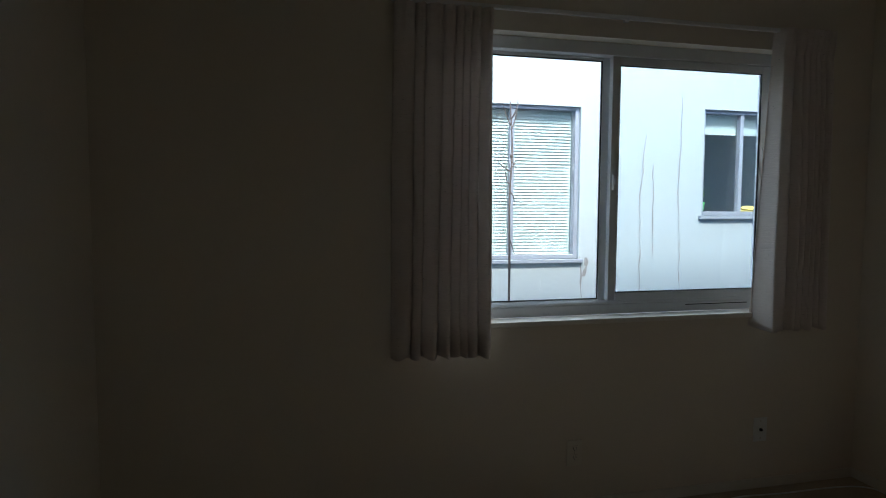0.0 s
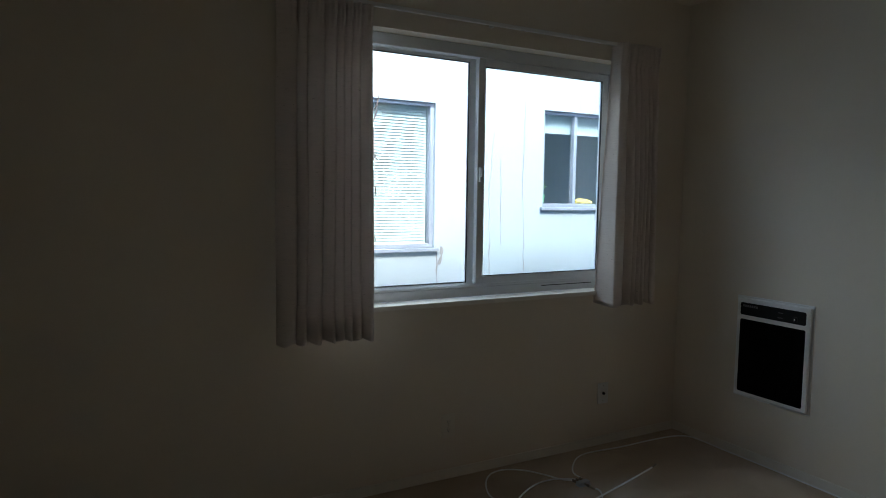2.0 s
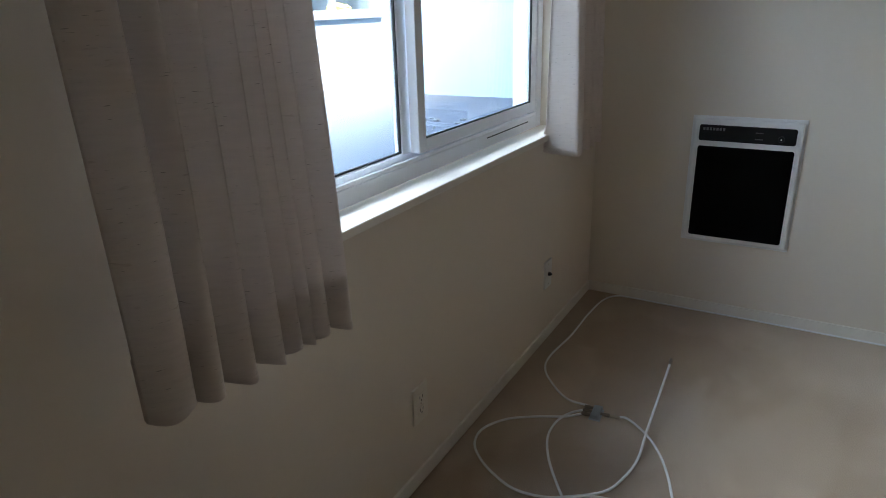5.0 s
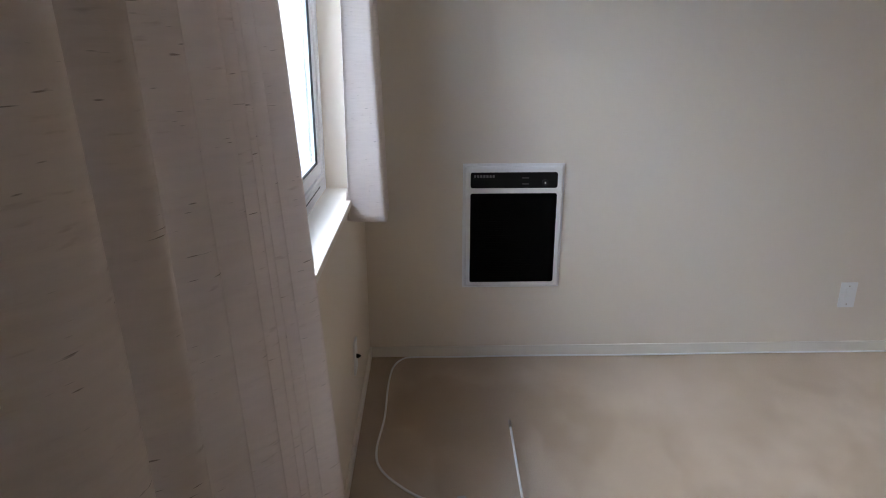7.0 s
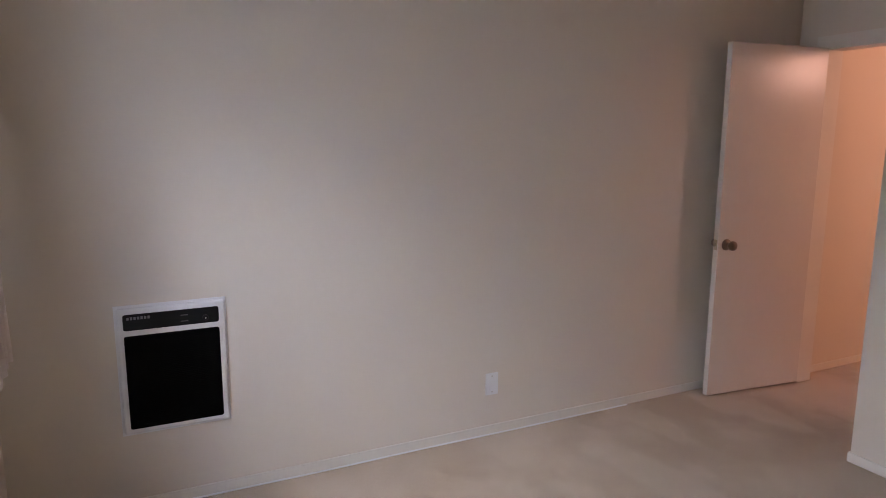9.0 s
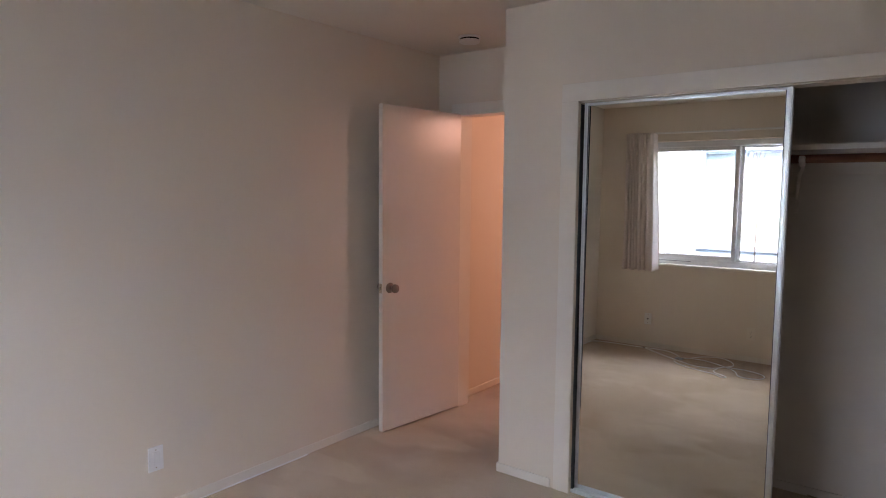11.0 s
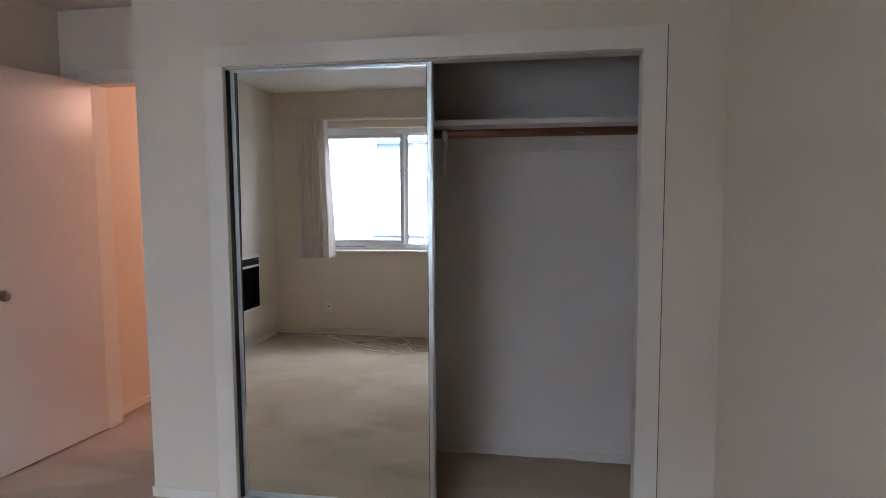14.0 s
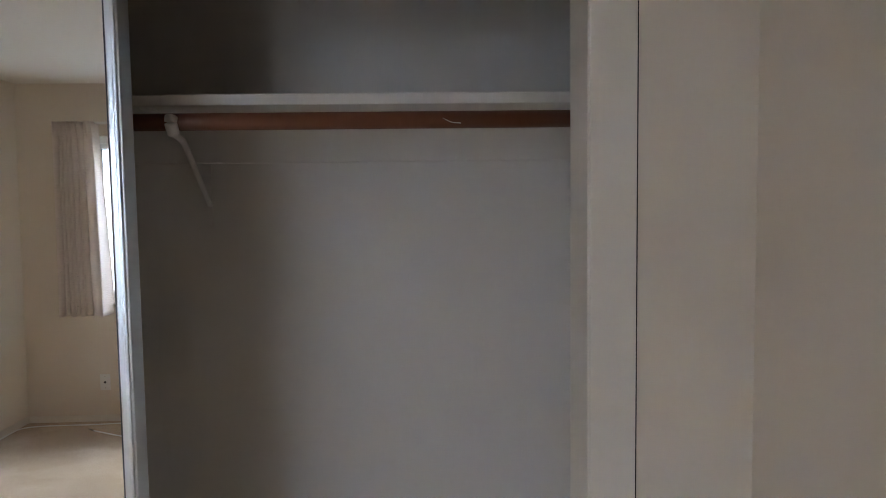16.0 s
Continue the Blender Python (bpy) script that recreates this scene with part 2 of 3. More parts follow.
def tube(line, radius, sides=8, end=None, bm=None):
    """A round bar along a line, tapering to the radius end."""
    bm = bm or bmesh.new()
    rings = []
    for i, c in enumerate(line):
        way = (line[min(i + 1, len(line) - 1)] - line[max(i - 1, 0)]).normalized()
        side = way.cross(Vector((0, 0, 1)))
        side = side.normalized() if side.length > 0.05 else Vector((1, 0, 0))
        up = side.cross(way)
        r = radius + ((end if end is not None else radius) - radius) * i / max(1, len(line) - 1)
        rings.append([bm.verts.new(c + r * (math.cos(2 * math.pi * k / sides) * side + math.sin(2 * math.pi * k / sides) * up)) for k in range(sides)])
    for lo, hi in zip(rings, rings[1:]):
        for k in range(sides):
            bm.faces.new((lo[k], lo[(k + 1) % sides], hi[(k + 1) % sides], hi[k])).smooth = True
    bm.faces.new(rings[0][::-1])
    bm.faces.new(rings[-1])
    return bm


def part(name, bm, material, parent=None, label=""):
    me = bpy.data.meshes.new(name)
    bmesh.ops.recalc_face_normals(bm, faces=bm.faces)
    bm.to_mesh(me)
    bm.free()
    me.materials.append(material)
    ob = new(name, me)
    if parent:
        ob.parent = parent
        ob.matrix_parent_inverse = Matrix.Translation(-parent.location)
    if label:
        tagged(ob, label)
    return ob


def portal(x0, x1, o0, o1, z0, z1, oz, y0, y1):
    """A wall in one piece with an opening that reaches its foot."""
    bm = bmesh.new()
    rim = ((x0, z0), (o0, z0), (o0, oz), (o1, oz), (o1, z0), (x1, z0), (x1, z1), (x0, z1))
    front = [bm.verts.new((x, y0, z)) for x, z in rim]
    back = [bm.verts.new((x, y1, z)) for x, z in rim]
    bm.faces.new(front)
    bm.faces.new(back[::-1])
    for k in range(len(rim)):
        j = (k + 1) % len(rim)
        bm.faces.new((front[k], back[k], back[j], front[j]))
    return bm


def thing(name, at, label, category, group="", kind=""):
    ob = new(name)
    ob.location = at
    return tagged(ob, label, category, group, kind)


def structure(name, bm, material, label, category):
    return tagged(part(name, bm, material), label, category, kind="structure")


# ---- the room ----
XW, XE, YN, YC, ZC = -0.665, 2.798, 2.585, -0.924, 2.455
XC, YA = 1.805, -1.645            # closet's corner, wall with the bedroom door
WX0, WX1, WZ0, WZ1 = 0.569, 2.325, 0.867, 2.088   # window opening
OX0, OX1, OZ = -0.362, 1.383, 1.957             # closet opening
CX0, CY = -0.64, -1.66           # closet's side and back
T, JD = 0.2, 0.132
HX0, HX1, HY = -0.6, 2.69, -3.6   # hall
DX0, DX1, DZ = 1.87, 2.617, 2.055   # doorway

structure("floor", boxes((XW - 0.2, XE + 0.2, HY - 0.2, YN + 0.1, -0.2, 0.0)), CARPET, "worn beige cut-pile carpet with stains and flattened tracks", "carpet")
structure("ceiling", boxes((XW - 0.2, XE + 0.2, HY - 0.2, YN + T, ZC, ZC + 0.2)), CEIL, "smooth cream painted bedroom ceiling", "ceiling")
structure("wall_north", boxes((XW - 0.2, WX0, YN, YN + T, -0.6, ZC), (WX1, XE + 0.2, YN, YN + T, -0.6, ZC),
                              (WX0, WX1, YN, YN + T, -0.6, WZ0 - 0.022), (WX0, WX1, YN, YN + T, WZ1, ZC)), WALL, "cream painted wall around the sliding window", "wall")
structure("wall_east", boxes((XE, XE + 0.15, YA - 0.11, YN, -0.01, ZC)), WALL, "long cream painted wall with a recessed heater", "wall")
structure("wall_west", boxes((XW - 0.15, XW, YC - 0.11, YN, -0.01, ZC)), WALL, "plain cream painted side wall", "wall")
structure("wall_closet_front", portal(XW, XC, OX0, OX1, -0.01, ZC, OZ, YC - JD, YC), WALL,
          "cream painted wall around the closet opening", "wall")
structure("wall_closet_side", boxes((XC - 0.11, XC, YA - 0.11, YC - JD, -0.01, ZC)), WALL, "cream painted end wall of the closet", "wall")
structure("wall_closet_inside", boxes((CX0 - 0.05, XC - 0.11, CY - 0.13, CY, -0.01, ZC), (CX0 - 0.12, CX0, CY, YC - JD, -0.01, ZC)), CLOSETP,
          "off-white painted back and side of the closet", "wall")
structure("wall_door", portal(XC, XE, DX0, DX1, -0.01, ZC, DZ, YA - 0.11, YA), WALL,
          "cream painted wall above the bedroom doorway", "wall")
structure("wall_hall_east", boxes((HX1, HX1 + 0.1, HY, YA - 0.11, -0.01, ZC)), WALL, "cream painted hall wall in warm lamp light", "wall")
structure("wall_hall_south", boxes((HX0, HX1, HY - 0.1, HY, -0.01, ZC)), WALL, "cream painted far end wall of the hall", "wall")
structure("wall_hall_west", boxes((HX0 - 0.1, HX0, HY, CY - 0.13, -0.01, ZC)), WALL, "cream painted hall wall beyond the closet", "wall")

BB = 0.048
base = boxes((XW, XE, YN - 0.009, YN, 0, BB), bevel=0.002)
structure("baseboard", base, TRIM, "low cream painted baseboard under the window wall", "baseboard")
structure("baseboard", boxes((XE - 0.009, XE, YA, YN - 0.009, 0, BB), bevel=0.002), TRIM, "low cream painted baseboard along the heater wall", "baseboard")
structure("baseboard", boxes((XW, XW + 0.009, YC + 0.009, YN - 0.009, 0, BB), bevel=0.002), TRIM, "low cream painted baseboard of the side wall", "baseboard")
structure("baseboard", boxes((1.49, XC + 0.009, YC, YC + 0.009, 0, BB), (XC, XC + 0.009, YA, YC, 0, BB), bevel=0.002), TRIM,
          "low cream painted baseboard round the closet corner", "baseboard")
structure("baseboard", boxes((CX0, XC - 0.11, CY, CY + 0.008, 0, 0.045), bevel=0.002), CLOSETP, "thin off-white baseboard inside the closet", "baseboard")
structure("baseboard", boxes((HX1 - 0.009, HX1, HY, YA - 0.115, 0, BB), bevel=0.002), TRIM, "low cream painted baseboard in the hall", "baseboard")

# closet casing
structure("trim", boxes((OX0 - 0.084, OX0, YC, YC + 0.008, 0, OZ), (OX0 - 0.084, OX1 + 0.087, YC, YC + 0.008, OZ, OZ + 0.085), (OX1, OX1 + 0.087, YC, YC + 0.008, 0, OZ), bevel=0.0015), TRIM,
          "flat cream painted board casing round the closet opening", "trim")
structure("trim", boxes((OX0, OX0 + 0.003, YC - JD, YC + 0.003, 0, OZ - 0.012)), TRIM, "narrow painted closet jamb board", "trim")

structure("trim", boxes((OX0 - 0.0875, OX0 - 0.084, YC - 0.002, YC + 0.0025, 0, OZ + 0.085)), SLOT, "narrow dark open joint beside the closet casing", "trim")

# bedroom doorway
structure("trim", boxes((DX0, DX1, YA - 0.115, YA + 0.014, DZ - 0.02, DZ), (DX1 - 0.02, DX1, YA - 0.115, YA + 0.014, 0, DZ - 0.02), (DX0, DX0 + 0.02, YA - 0.115, YA + 0.014, 0, DZ - 0.02), bevel=0.001),
          TRIM, "cream painted door jamb", "trim")
structure("trim", boxes((XC + 0.01, DX1 + 0.06, YA, YA + 0.012, DZ - 0.012, DZ + 0.06), (DX1 - 0.008, DX1 + 0.06, YA, YA + 0.012, 0, DZ - 0.012), bevel=0.002), TRIM, "cream painted casing over the bedroom door", "trim")

# ---- bedroom door ----
door = thing("door_1", (2.595, -1.629, 0.0), "open flush cream-painted bedroom door with a round knob, above the carpet", "door", kind="structure")
DW, DT = 0.711, 0.036
part("door_slab", boxes((0.0, DW, -DT, 0.0, 0.012, 2.044), bevel=0.002), DOORP, door)
for z in (0.25, 1.05, 1.85):
    part("hinge", lathe([(0.006, z - 0.045), (0.006, z + 0.045)], 10, at=(-0.003, -DT - 0.004, 0)), STEEL, door, "small satin metal hinge")
part("knob", lathe([(0.033, 0.0), (0.033, 0.004), (0.018, 0.009), (0.012, 0.014), (0.012, 0.026), (0.020, 0.032), (0.028, 0.045), (0.027, 0.058), (0.018, 0.066), (0.006, 0.068)], 28, "y", (DW - 0.06, 0.0, 0.92)), STEEL, door, "round satin nickel door knob")
part("knob", lathe([(0.033, 0.0), (0.033, -0.004), (0.012, -0.014), (0.012, -0.026), (0.026, -0.04), (0.026, -0.055), (0.006, -0.062)], 28, "y", (DW - 0.06, -DT, 0.92)), STEEL, door, "round satin nickel door knob")
part("latch_plate", boxes((DW, DW + 0.0015, -DT + 0.006, -0.006, 0.89, 0.95), (DW + 0.0015, DW + 0.011, -DT + 0.012, -0.013, 0.911, 0.929), bevel=0.0005), BRASS, door, "dull brass latch plate")
for o in door.children:
    o.matrix_parent_inverse = Matrix.Identity(4)
door.matrix_basis = pose(2.595, -1.629, 0, 0, 0, 84.5)

# ---- window ----
win = thing("window_1", (1.447, 2.68, WZ0), "white vinyl sliding window with two panes in a deep painted reveal", "window", kind="structure")
FY0, FY1 = 2.664, 2.745
part("window_frame", boxes((WX0, WX0 + 0.04, FY0, FY1, WZ0, WZ1), (WX1 - 0.04, WX1, FY0, FY1, WZ0, WZ1), (WX0 + 0.04, WX1 - 0.04, FY0, FY1, WZ0, WZ0 + 0.046),
                           (WX0 + 0.04, WX1 - 0.04, FY0, FY1, WZ1 - 0.054, WZ1), bevel=0.003), VINYL, win)
for y, h in ((FY0 + 0.003, 0.056), (FY0 + 0.039, 0.062), (FY0 + 0.073, 0.058)):
    part("track", boxes((WX0 + 0.04, WX1 - 0.04, y, y + 0.003, WZ0 + 0.046, WZ0 + h)), VINYL, win)
part("weep_slot", boxes((1.86, 2.20, FY0 - 0.0006, FY0 + 0.004, WZ0 + 0.030, WZ0 + 0.034)), GASKET, win, "dark slot along the sill frame")



def sash(name, x0, x1, y0, y1, z0, z1, stile, rail, glass):
    s = part(name, boxes((x0, x0 + stile, y0, y1, z0, z1), (x1 - stile, x1, y0, y1, z0, z1), (x0 + stile, x1 - stile, y0, y1, z0, z0 + rail), (x0 + stile, x1 - stile, y0, y1, z1 - rail, z1), bevel=0.003), VINYL, win)
    a, c, w = x0 + stile, x1 - stile, 0.005
    part("gasket", boxes((a, a + w, y0 + 0.004, y0 + 0.010, z0 + rail, z1 - rail), (c - w, c, y0 + 0.004, y0 + 0.010, z0 + rail, z1 - rail),
                         (a + w, c - w, y0 + 0.004, y0 + 0.010, z0 + rail, z0 + rail + w), (a + w, c - w, y0 + 0.004, y0 + 0.010, z1 - rail - w, z1 - rail)), GASKET, s, "thin dark glazing gasket")
    pane = part("pane", boxes((a, c, (y0 + y1) / 2, (y0 + y1) / 2 + 0.004, z0 + rail, z1 - rail)), glass, s, "clear window glass")
    pane.visible_shadow = False
    return s


sash("sash", WX0 + 0.04, 1.472, 2.708, 2.736, WZ0 + 0.050, WZ1 - 0.056, 0.046, 0.014, GLASSM)
inner = sash("sash", 1.455, WX1 - 0.041, 2.671, 2.701, WZ0 + 0.060, WZ1 - 0.056, 0.038, 0.036, TINTGLASS)
part("latch", boxes((1.462, 1.482, 2.655, 2.671, 1.435, 1.505), (1.466, 1.478, 2.647, 2.655, 1.46, 1.49), bevel=0.003), VINYL, inner, "small white window latch")
structure("window_sill", boxes((WX0, WX1, YN - 0.022, FY0, WZ0 - 0.022, WZ0), bevel=0.003), TRIM, "smooth white painted window sill board", "window sill")


# ---- curtains ----
def curtain(name, x0, x1, x0b, x1b, zt, zb, yt, yb, fore, widths, edge, seed, label):
    """Pinch-pleated panel: tight pleats at the heading, opening into rounded folds with sharp valleys and a turned hem.
    fore: how much nearer to the room the far end hangs. edge: the share of the width that turns back to the wall, at the start (+) or the end (-)."""
    rnd = random.Random(seed)
    root = thing(name, ((x0 + x1) / 2, 2.5, zb), label, "curtain", "curtains at the window")
    bm = bmesh.new()
    folds, total = len(widths), sum(widths)
    cols, rows = folds * 24, 56
    starts = [sum(widths[:k]) / total for k in range(folds + 1)]
    deep = [rnd.uniform(0.8, 1.15) for _ in range(folds)]
    lean = [rnd.uniform(-1, 1) for _ in range(folds)]
    grid = []
    for j in range(rows + 1):
        v = j / rows
        z = zt + (zb - zt) * v
        open_ = 0.4 + 0.6 * min(1.0, max(0.0, (v - 0.06) / 0.45))
        pinch = math.exp(-((v - 0.085) / 0.022) ** 2)
        yc = yt + (yb - yt) * max(0.0, v - 0.1) / 0.9
        row = []
        for i in range(cols + 1):
            u = i / cols
            k = min(folds - 1, sum(1 for a in starts[1:-1] if a <= u))
            w = (u - starts[k]) / (starts[k + 1] - starts[k])
            if k == 0 and edge == 0:       # free edge: starts part-way round the first fold
                w = 0.06 + 0.94 * w
            elif k == folds - 1 and edge >= 0:
                w = 0.78 * w
            w2 = min(1.0, max(0.0, w + 0.10 * lean[k] * math.sin(math.pi * w) * math.sin(2.2 * v + k)))
            if v < 0.085:
                depth = 0.021
                shape = 1 - 2 * max(0.0, math.sin(math.pi * w)) ** 0.7 + 0.15 * math.cos(6 * math.pi * w)
            else:
                depth = 0.026 * deep[k] * open_ * min(1.1, 0.75 + 0.25 * widths[k])
                shape = 1 - 2 * max(0.0, math.sin(math.pi * w2 ** 0.9)) ** 0.7
                shape += 0.05 * math.sin(2 * math.pi * (w * 1.5 + lean[k])) * open_
            depth *= 1 - 0.5 * pinch
            x = (x0 + (x1 - x0) * u) * (1 - v) + (x0b + (x1b - x0b) * u) * v
            x += 0.16 * (x1 - x0) * min(1.2, widths[k]) / total * open_ * math.sin(math.pi * w) ** 2 + 0.005 * v * math.sin(5 * v + 7 * u + seed)
            y = yc + depth * shape - fore * v * (u - 0.5)
            back = max(0.0, 1 - (u / edge if edge > 0 else (1 - u) / -edge)) if edge else 0.0
            y += (2.572 - y) * min(1.0, back * 1.2)
            zz = z + 0.007 * math.sin(4.3 * u * folds + seed) * (v > 0.98)
            row.append(bm.verts.new((x, y, zz)))
        grid.append(row)
    for a, b in zip(grid, grid[1:]):
        for i in range(cols):
            bm.faces.new((a[i], a[i + 1], b[i + 1], b[i])).smooth = True
    lower = [[tuple(p.co) for p in row] for row in grid[-5:]]
    cloth = part("cloth", bm, LINEN, root)
    cloth.modifiers.new("thickness", 'SOLIDIFY').thickness = 0.0022
    hem = bmesh.new()
    low = [[hem.verts.new((p[0], p[1] + 0.004, p[2] + 0.002)) for p in row] for row in lower]
    for a, b in zip(low, low[1:]):
        for i in range(cols):
            hem.faces.new((a[i], a[i + 1], b[i + 1], b[i])).smooth = True
    turned = part("hem", hem, LINEN, root, "stitched double hem")
    turned.modifiers.new("thickness", 'SOLIDIFY').thickness = 0.0015
    return root


curtain("curtain", 0.442, 0.842, 0.415, 0.806, 2.155, 0.757, 2.540, 2.470, 0.040, (2.3, 1.1, 1.9, 1.35, 0.9, 0.85, 1.05, 1.15), 0.0, 3,
                       "gathered pinkish linen pinch-pleat curtain, drawn beside the window")
curtain("curtain", 2.212, 2.515, 2.140, 2.488, 2.176, 0.795, 2.535, 2.488, -0.02, (2.6, 1.0, 0.9, 0.7, 0.8, 0.7, 0.9), 0.09, 8,
                        "narrow gathered linen pinch-pleat curtain hanging near the corner")
rail = thing("curtain_rail", (1.5, 2.56, 2.17), "thin white metal curtain rail above the window", "curtain rail")
part("rail", boxes((0.43, 2.48, 2.548, 2.566, 2.160, 2.178), bevel=0.003), ENAMEL, rail)
for x in (0.5, 1.46, 2.42):
    part("bracket", boxes((x - 0.01, x + 0.01, 2.566, YN, 2.155, 2.183), bevel=0.002), ENAMEL, rail, "small white rail bracket")

# ---- wall heater ----
heater = thing("wall_heater", (XE, 1.957, 0.33), "white-framed recessed electric wall heater with a black grille", "heater")
HY0, HY1, HZ0, HZ1 = 1.762, 2.180, 0.326, 0.863
hx = XE - 0.019


def rounded_plate(y0, y1, z0, z1, x0, x1, radius=0.009, steps=5):
    """An upright plate facing -x with rounded corners."""
    bm = bmesh.new()
    rim = []
    for cy, cz, first in ((y1 - radius, z1 - radius, 0), (y0 + radius, z1 - radius, 1), (y0 + radius, z0 + radius, 2), (y1 - radius, z0 + radius, 3)):
        for k in range(steps + 1):
            a = (first + k / steps) * math.pi / 2
            rim.append((cy + radius * math.cos(a), cz + radius * math.sin(a)))
    front = [bm.verts.new((x0, y, z)) for y, z in rim]
    back = [bm.verts.new((x1, y, z)) for y, z in rim]
    bm.faces.new(front)
    bm.faces.new(back[::-1])
    for k in range(len(rim)):
        j = (k + 1) % len(rim)
        bm.faces.new((front[k], front[j], back[j], back[k]))
    return bm


part("flange", boxes((XE - 0.004, XE, HY0, HY1, HZ0, HZ1), bevel=0.0015), ENAMEL, heater, "thin cream-white outer flange")
part("bezel", boxes((hx, XE - 0.004, HY0 + 0.009, HY1 - 0.009, HZ0 + 0.009, HZ1 - 0.009), bevel=0.007), ENAMEL, heater, "raised white bezel with sloped edges")
PY0, PY1 = HY0 + 0.031, HY1 - 0.031
part("control_panel", rounded_plate(PY0, PY1, 0.764, 0.829, hx - 0.0012, hx + 0.004), BLACKP, heater, "black control strip")
part("grille_back", rounded_plate(PY0, PY1, HZ0 + 0.030, 0.742, hx - 0.0008, hx + 0.004), GRILLE, heater, "black perforated grille")
n = 48
for k in range(n):
    z = HZ0 + 0.044 + (0.742 - HZ0 - 0.058) * k / (n - 1)
    part("grille_slat", boxes((hx - 0.0020, hx - 0.0008, PY0 + 0.004, PY1 - 0.004, z - 0.0022, z + 0.0022)), GRILLE, heater)
part("dial", lathe([(0.012, 0.0), (0.012, -0.006), (0.008, -0.010)], 18, "x", (hx - 0.0012, PY0 + 0.052, 0.787)), BLACKP, heater, "small black thermostat dial")
part("indicator", boxes((hx - 0.0122, hx - 0.0112, PY0 + 0.050, PY0 + 0.054, 0.784, 0.790)), PLATE, heater, "tiny white dial mark")
for k in range(7):
    y = PY1 - 0.014 - 0.0125 * k
    part("badge_bar", boxes((hx - 0.0018, hx - 0.0012, y - 0.0085, y, 0.807, 0.818)), GREYPRINT, heater, "grey printed badge")
for z in (0.779, 0.804):
    part("scale_mark", boxes((hx - 0.0018, hx - 0.0012, PY0 + 0.118, PY0 + 0.146, z, z + 0.004)), DIMPRINT, heater, "faint grey print")


# ---- outlets and plates ----
def wall_plate(name, m, holes, label, category, face=PAINTED):
    """Plate in the x-z plane, facing -y, then placed by m."""
    root = thing(name, (0, 0, 0), label, category)
    part("plate", boxes((-0.036, 0.036, -0.0065, 0.0, -0.058, 0.058), bevel=0.0012), face, root)
    for kind, z in holes:
        if kind == "socket":
            part("socket", boxes((-0.017, 0.017, -0.008, -0.006, z - 0.014, z + 0.014), bevel=0.002), face, root)
            part("slot", boxes((-0.008, -0.006, -0.0086, -0.008, z - 0.002, z + 0.007), (0.006, 0.008, -0.0086, -0.008, z - 0.002, z + 0.007), (-0.002, 0.002, -0.0086, -0.008, z - 0.010, z - 0.006)), SLOT, root)
        elif kind == "hole":
            part("jack", lathe([(0.008, 0.0), (0.008, -0.006), (0.005, -0.012), (0.002, -0.016)], 14, "y", (0, -0.006, z)), SLOT, root, "dark round coaxial jack")
        elif kind == "screw":
            part("screw", lathe([(0.003, 0.0), (0.003, -0.001)], 10, "y", (0, -0.006, z)), BRASS, root)
        elif kind == "paddle":
            part("paddle", boxes((-0.016, 0.016, -0.010, -0.006, -0.033, 0.033), bevel=0.002), PLATE, root)
    root.matrix_basis = m
    return root


wall_plate("outlet", pose(1.262, YN, 0.262), (("socket", 0.02), ("socket", -0.02), ("screw", 0.0)), "ivory duplex power outlet low on the window wall", "outlet")
wall_plate("coaxial_plate", pose(2.238, YN, 0.29), (("hole", 0.0), ("screw", 0.042), ("screw", -0.042)), "ivory cable television plate with a dark jack", "outlet", PLATE)
wall_plate("outlet", pose(XE, 0.479, 0.271, 0, 0, -90), (("paddle", 0.0), ("screw", 0.042), ("screw", -0.042)), "ivory blank wall plate on the heater wall", "outlet", PLATE)

# ---- coaxial cables on the carpet ----
splitter = thing("cable_splitter", (1.807, 2.228, 0.0), "small grey metal coaxial cable splitter on the carpet", "splitter")
sm = pose(1.806, 2.230, 0.0, 0, 0, -86)
sb = boxes((-0.014, 0.014, -0.032, 0.032, 0.0, 0.018), (-0.019, 0.019, -0.036, 0.036, 0.0, 0.003), bevel=0.0015)
sb.transform(sm)
part("body", sb, ZINC, splitter)
for y, s in ((0.022, 1), (0.0, 1), (-0.022, 1), (0.0, -1)):
    c = lathe([(0.005, 0.0), (0.005, 0.012), (0.0065, 0.013), (0.0065, 0.030), (0.004, 0.032)], 12, "x", (0, 0, 0))
    c.transform(sm @ pose(-0.014 if s > 0 else 0.014, y, 0.009, 0, 0, 180 if s > 0 else 0))
    part("connector", c, STEEL, splitter, "threaded metal connector")
    if s < 0:
        c = lathe([(0.0055, 0.028), (0.0055, 0.062), (0.0042, 0.064)], 12, "x", (0, 0, 0))
        c.transform(sm @ pose(0.014, y, 0.009))
        part("barrel", c, BRASS, splitter, "long dull metal barrel joint")


def cable(points, label):
    line = spline([(x, y, z) for x, y, z in points], 12)
    root = thing("coaxial_cable", points[0], label, "cable", "cables on the carpet")
    part("sheath", tube(line, 0.0039, 8), CABLE, root)
    return root


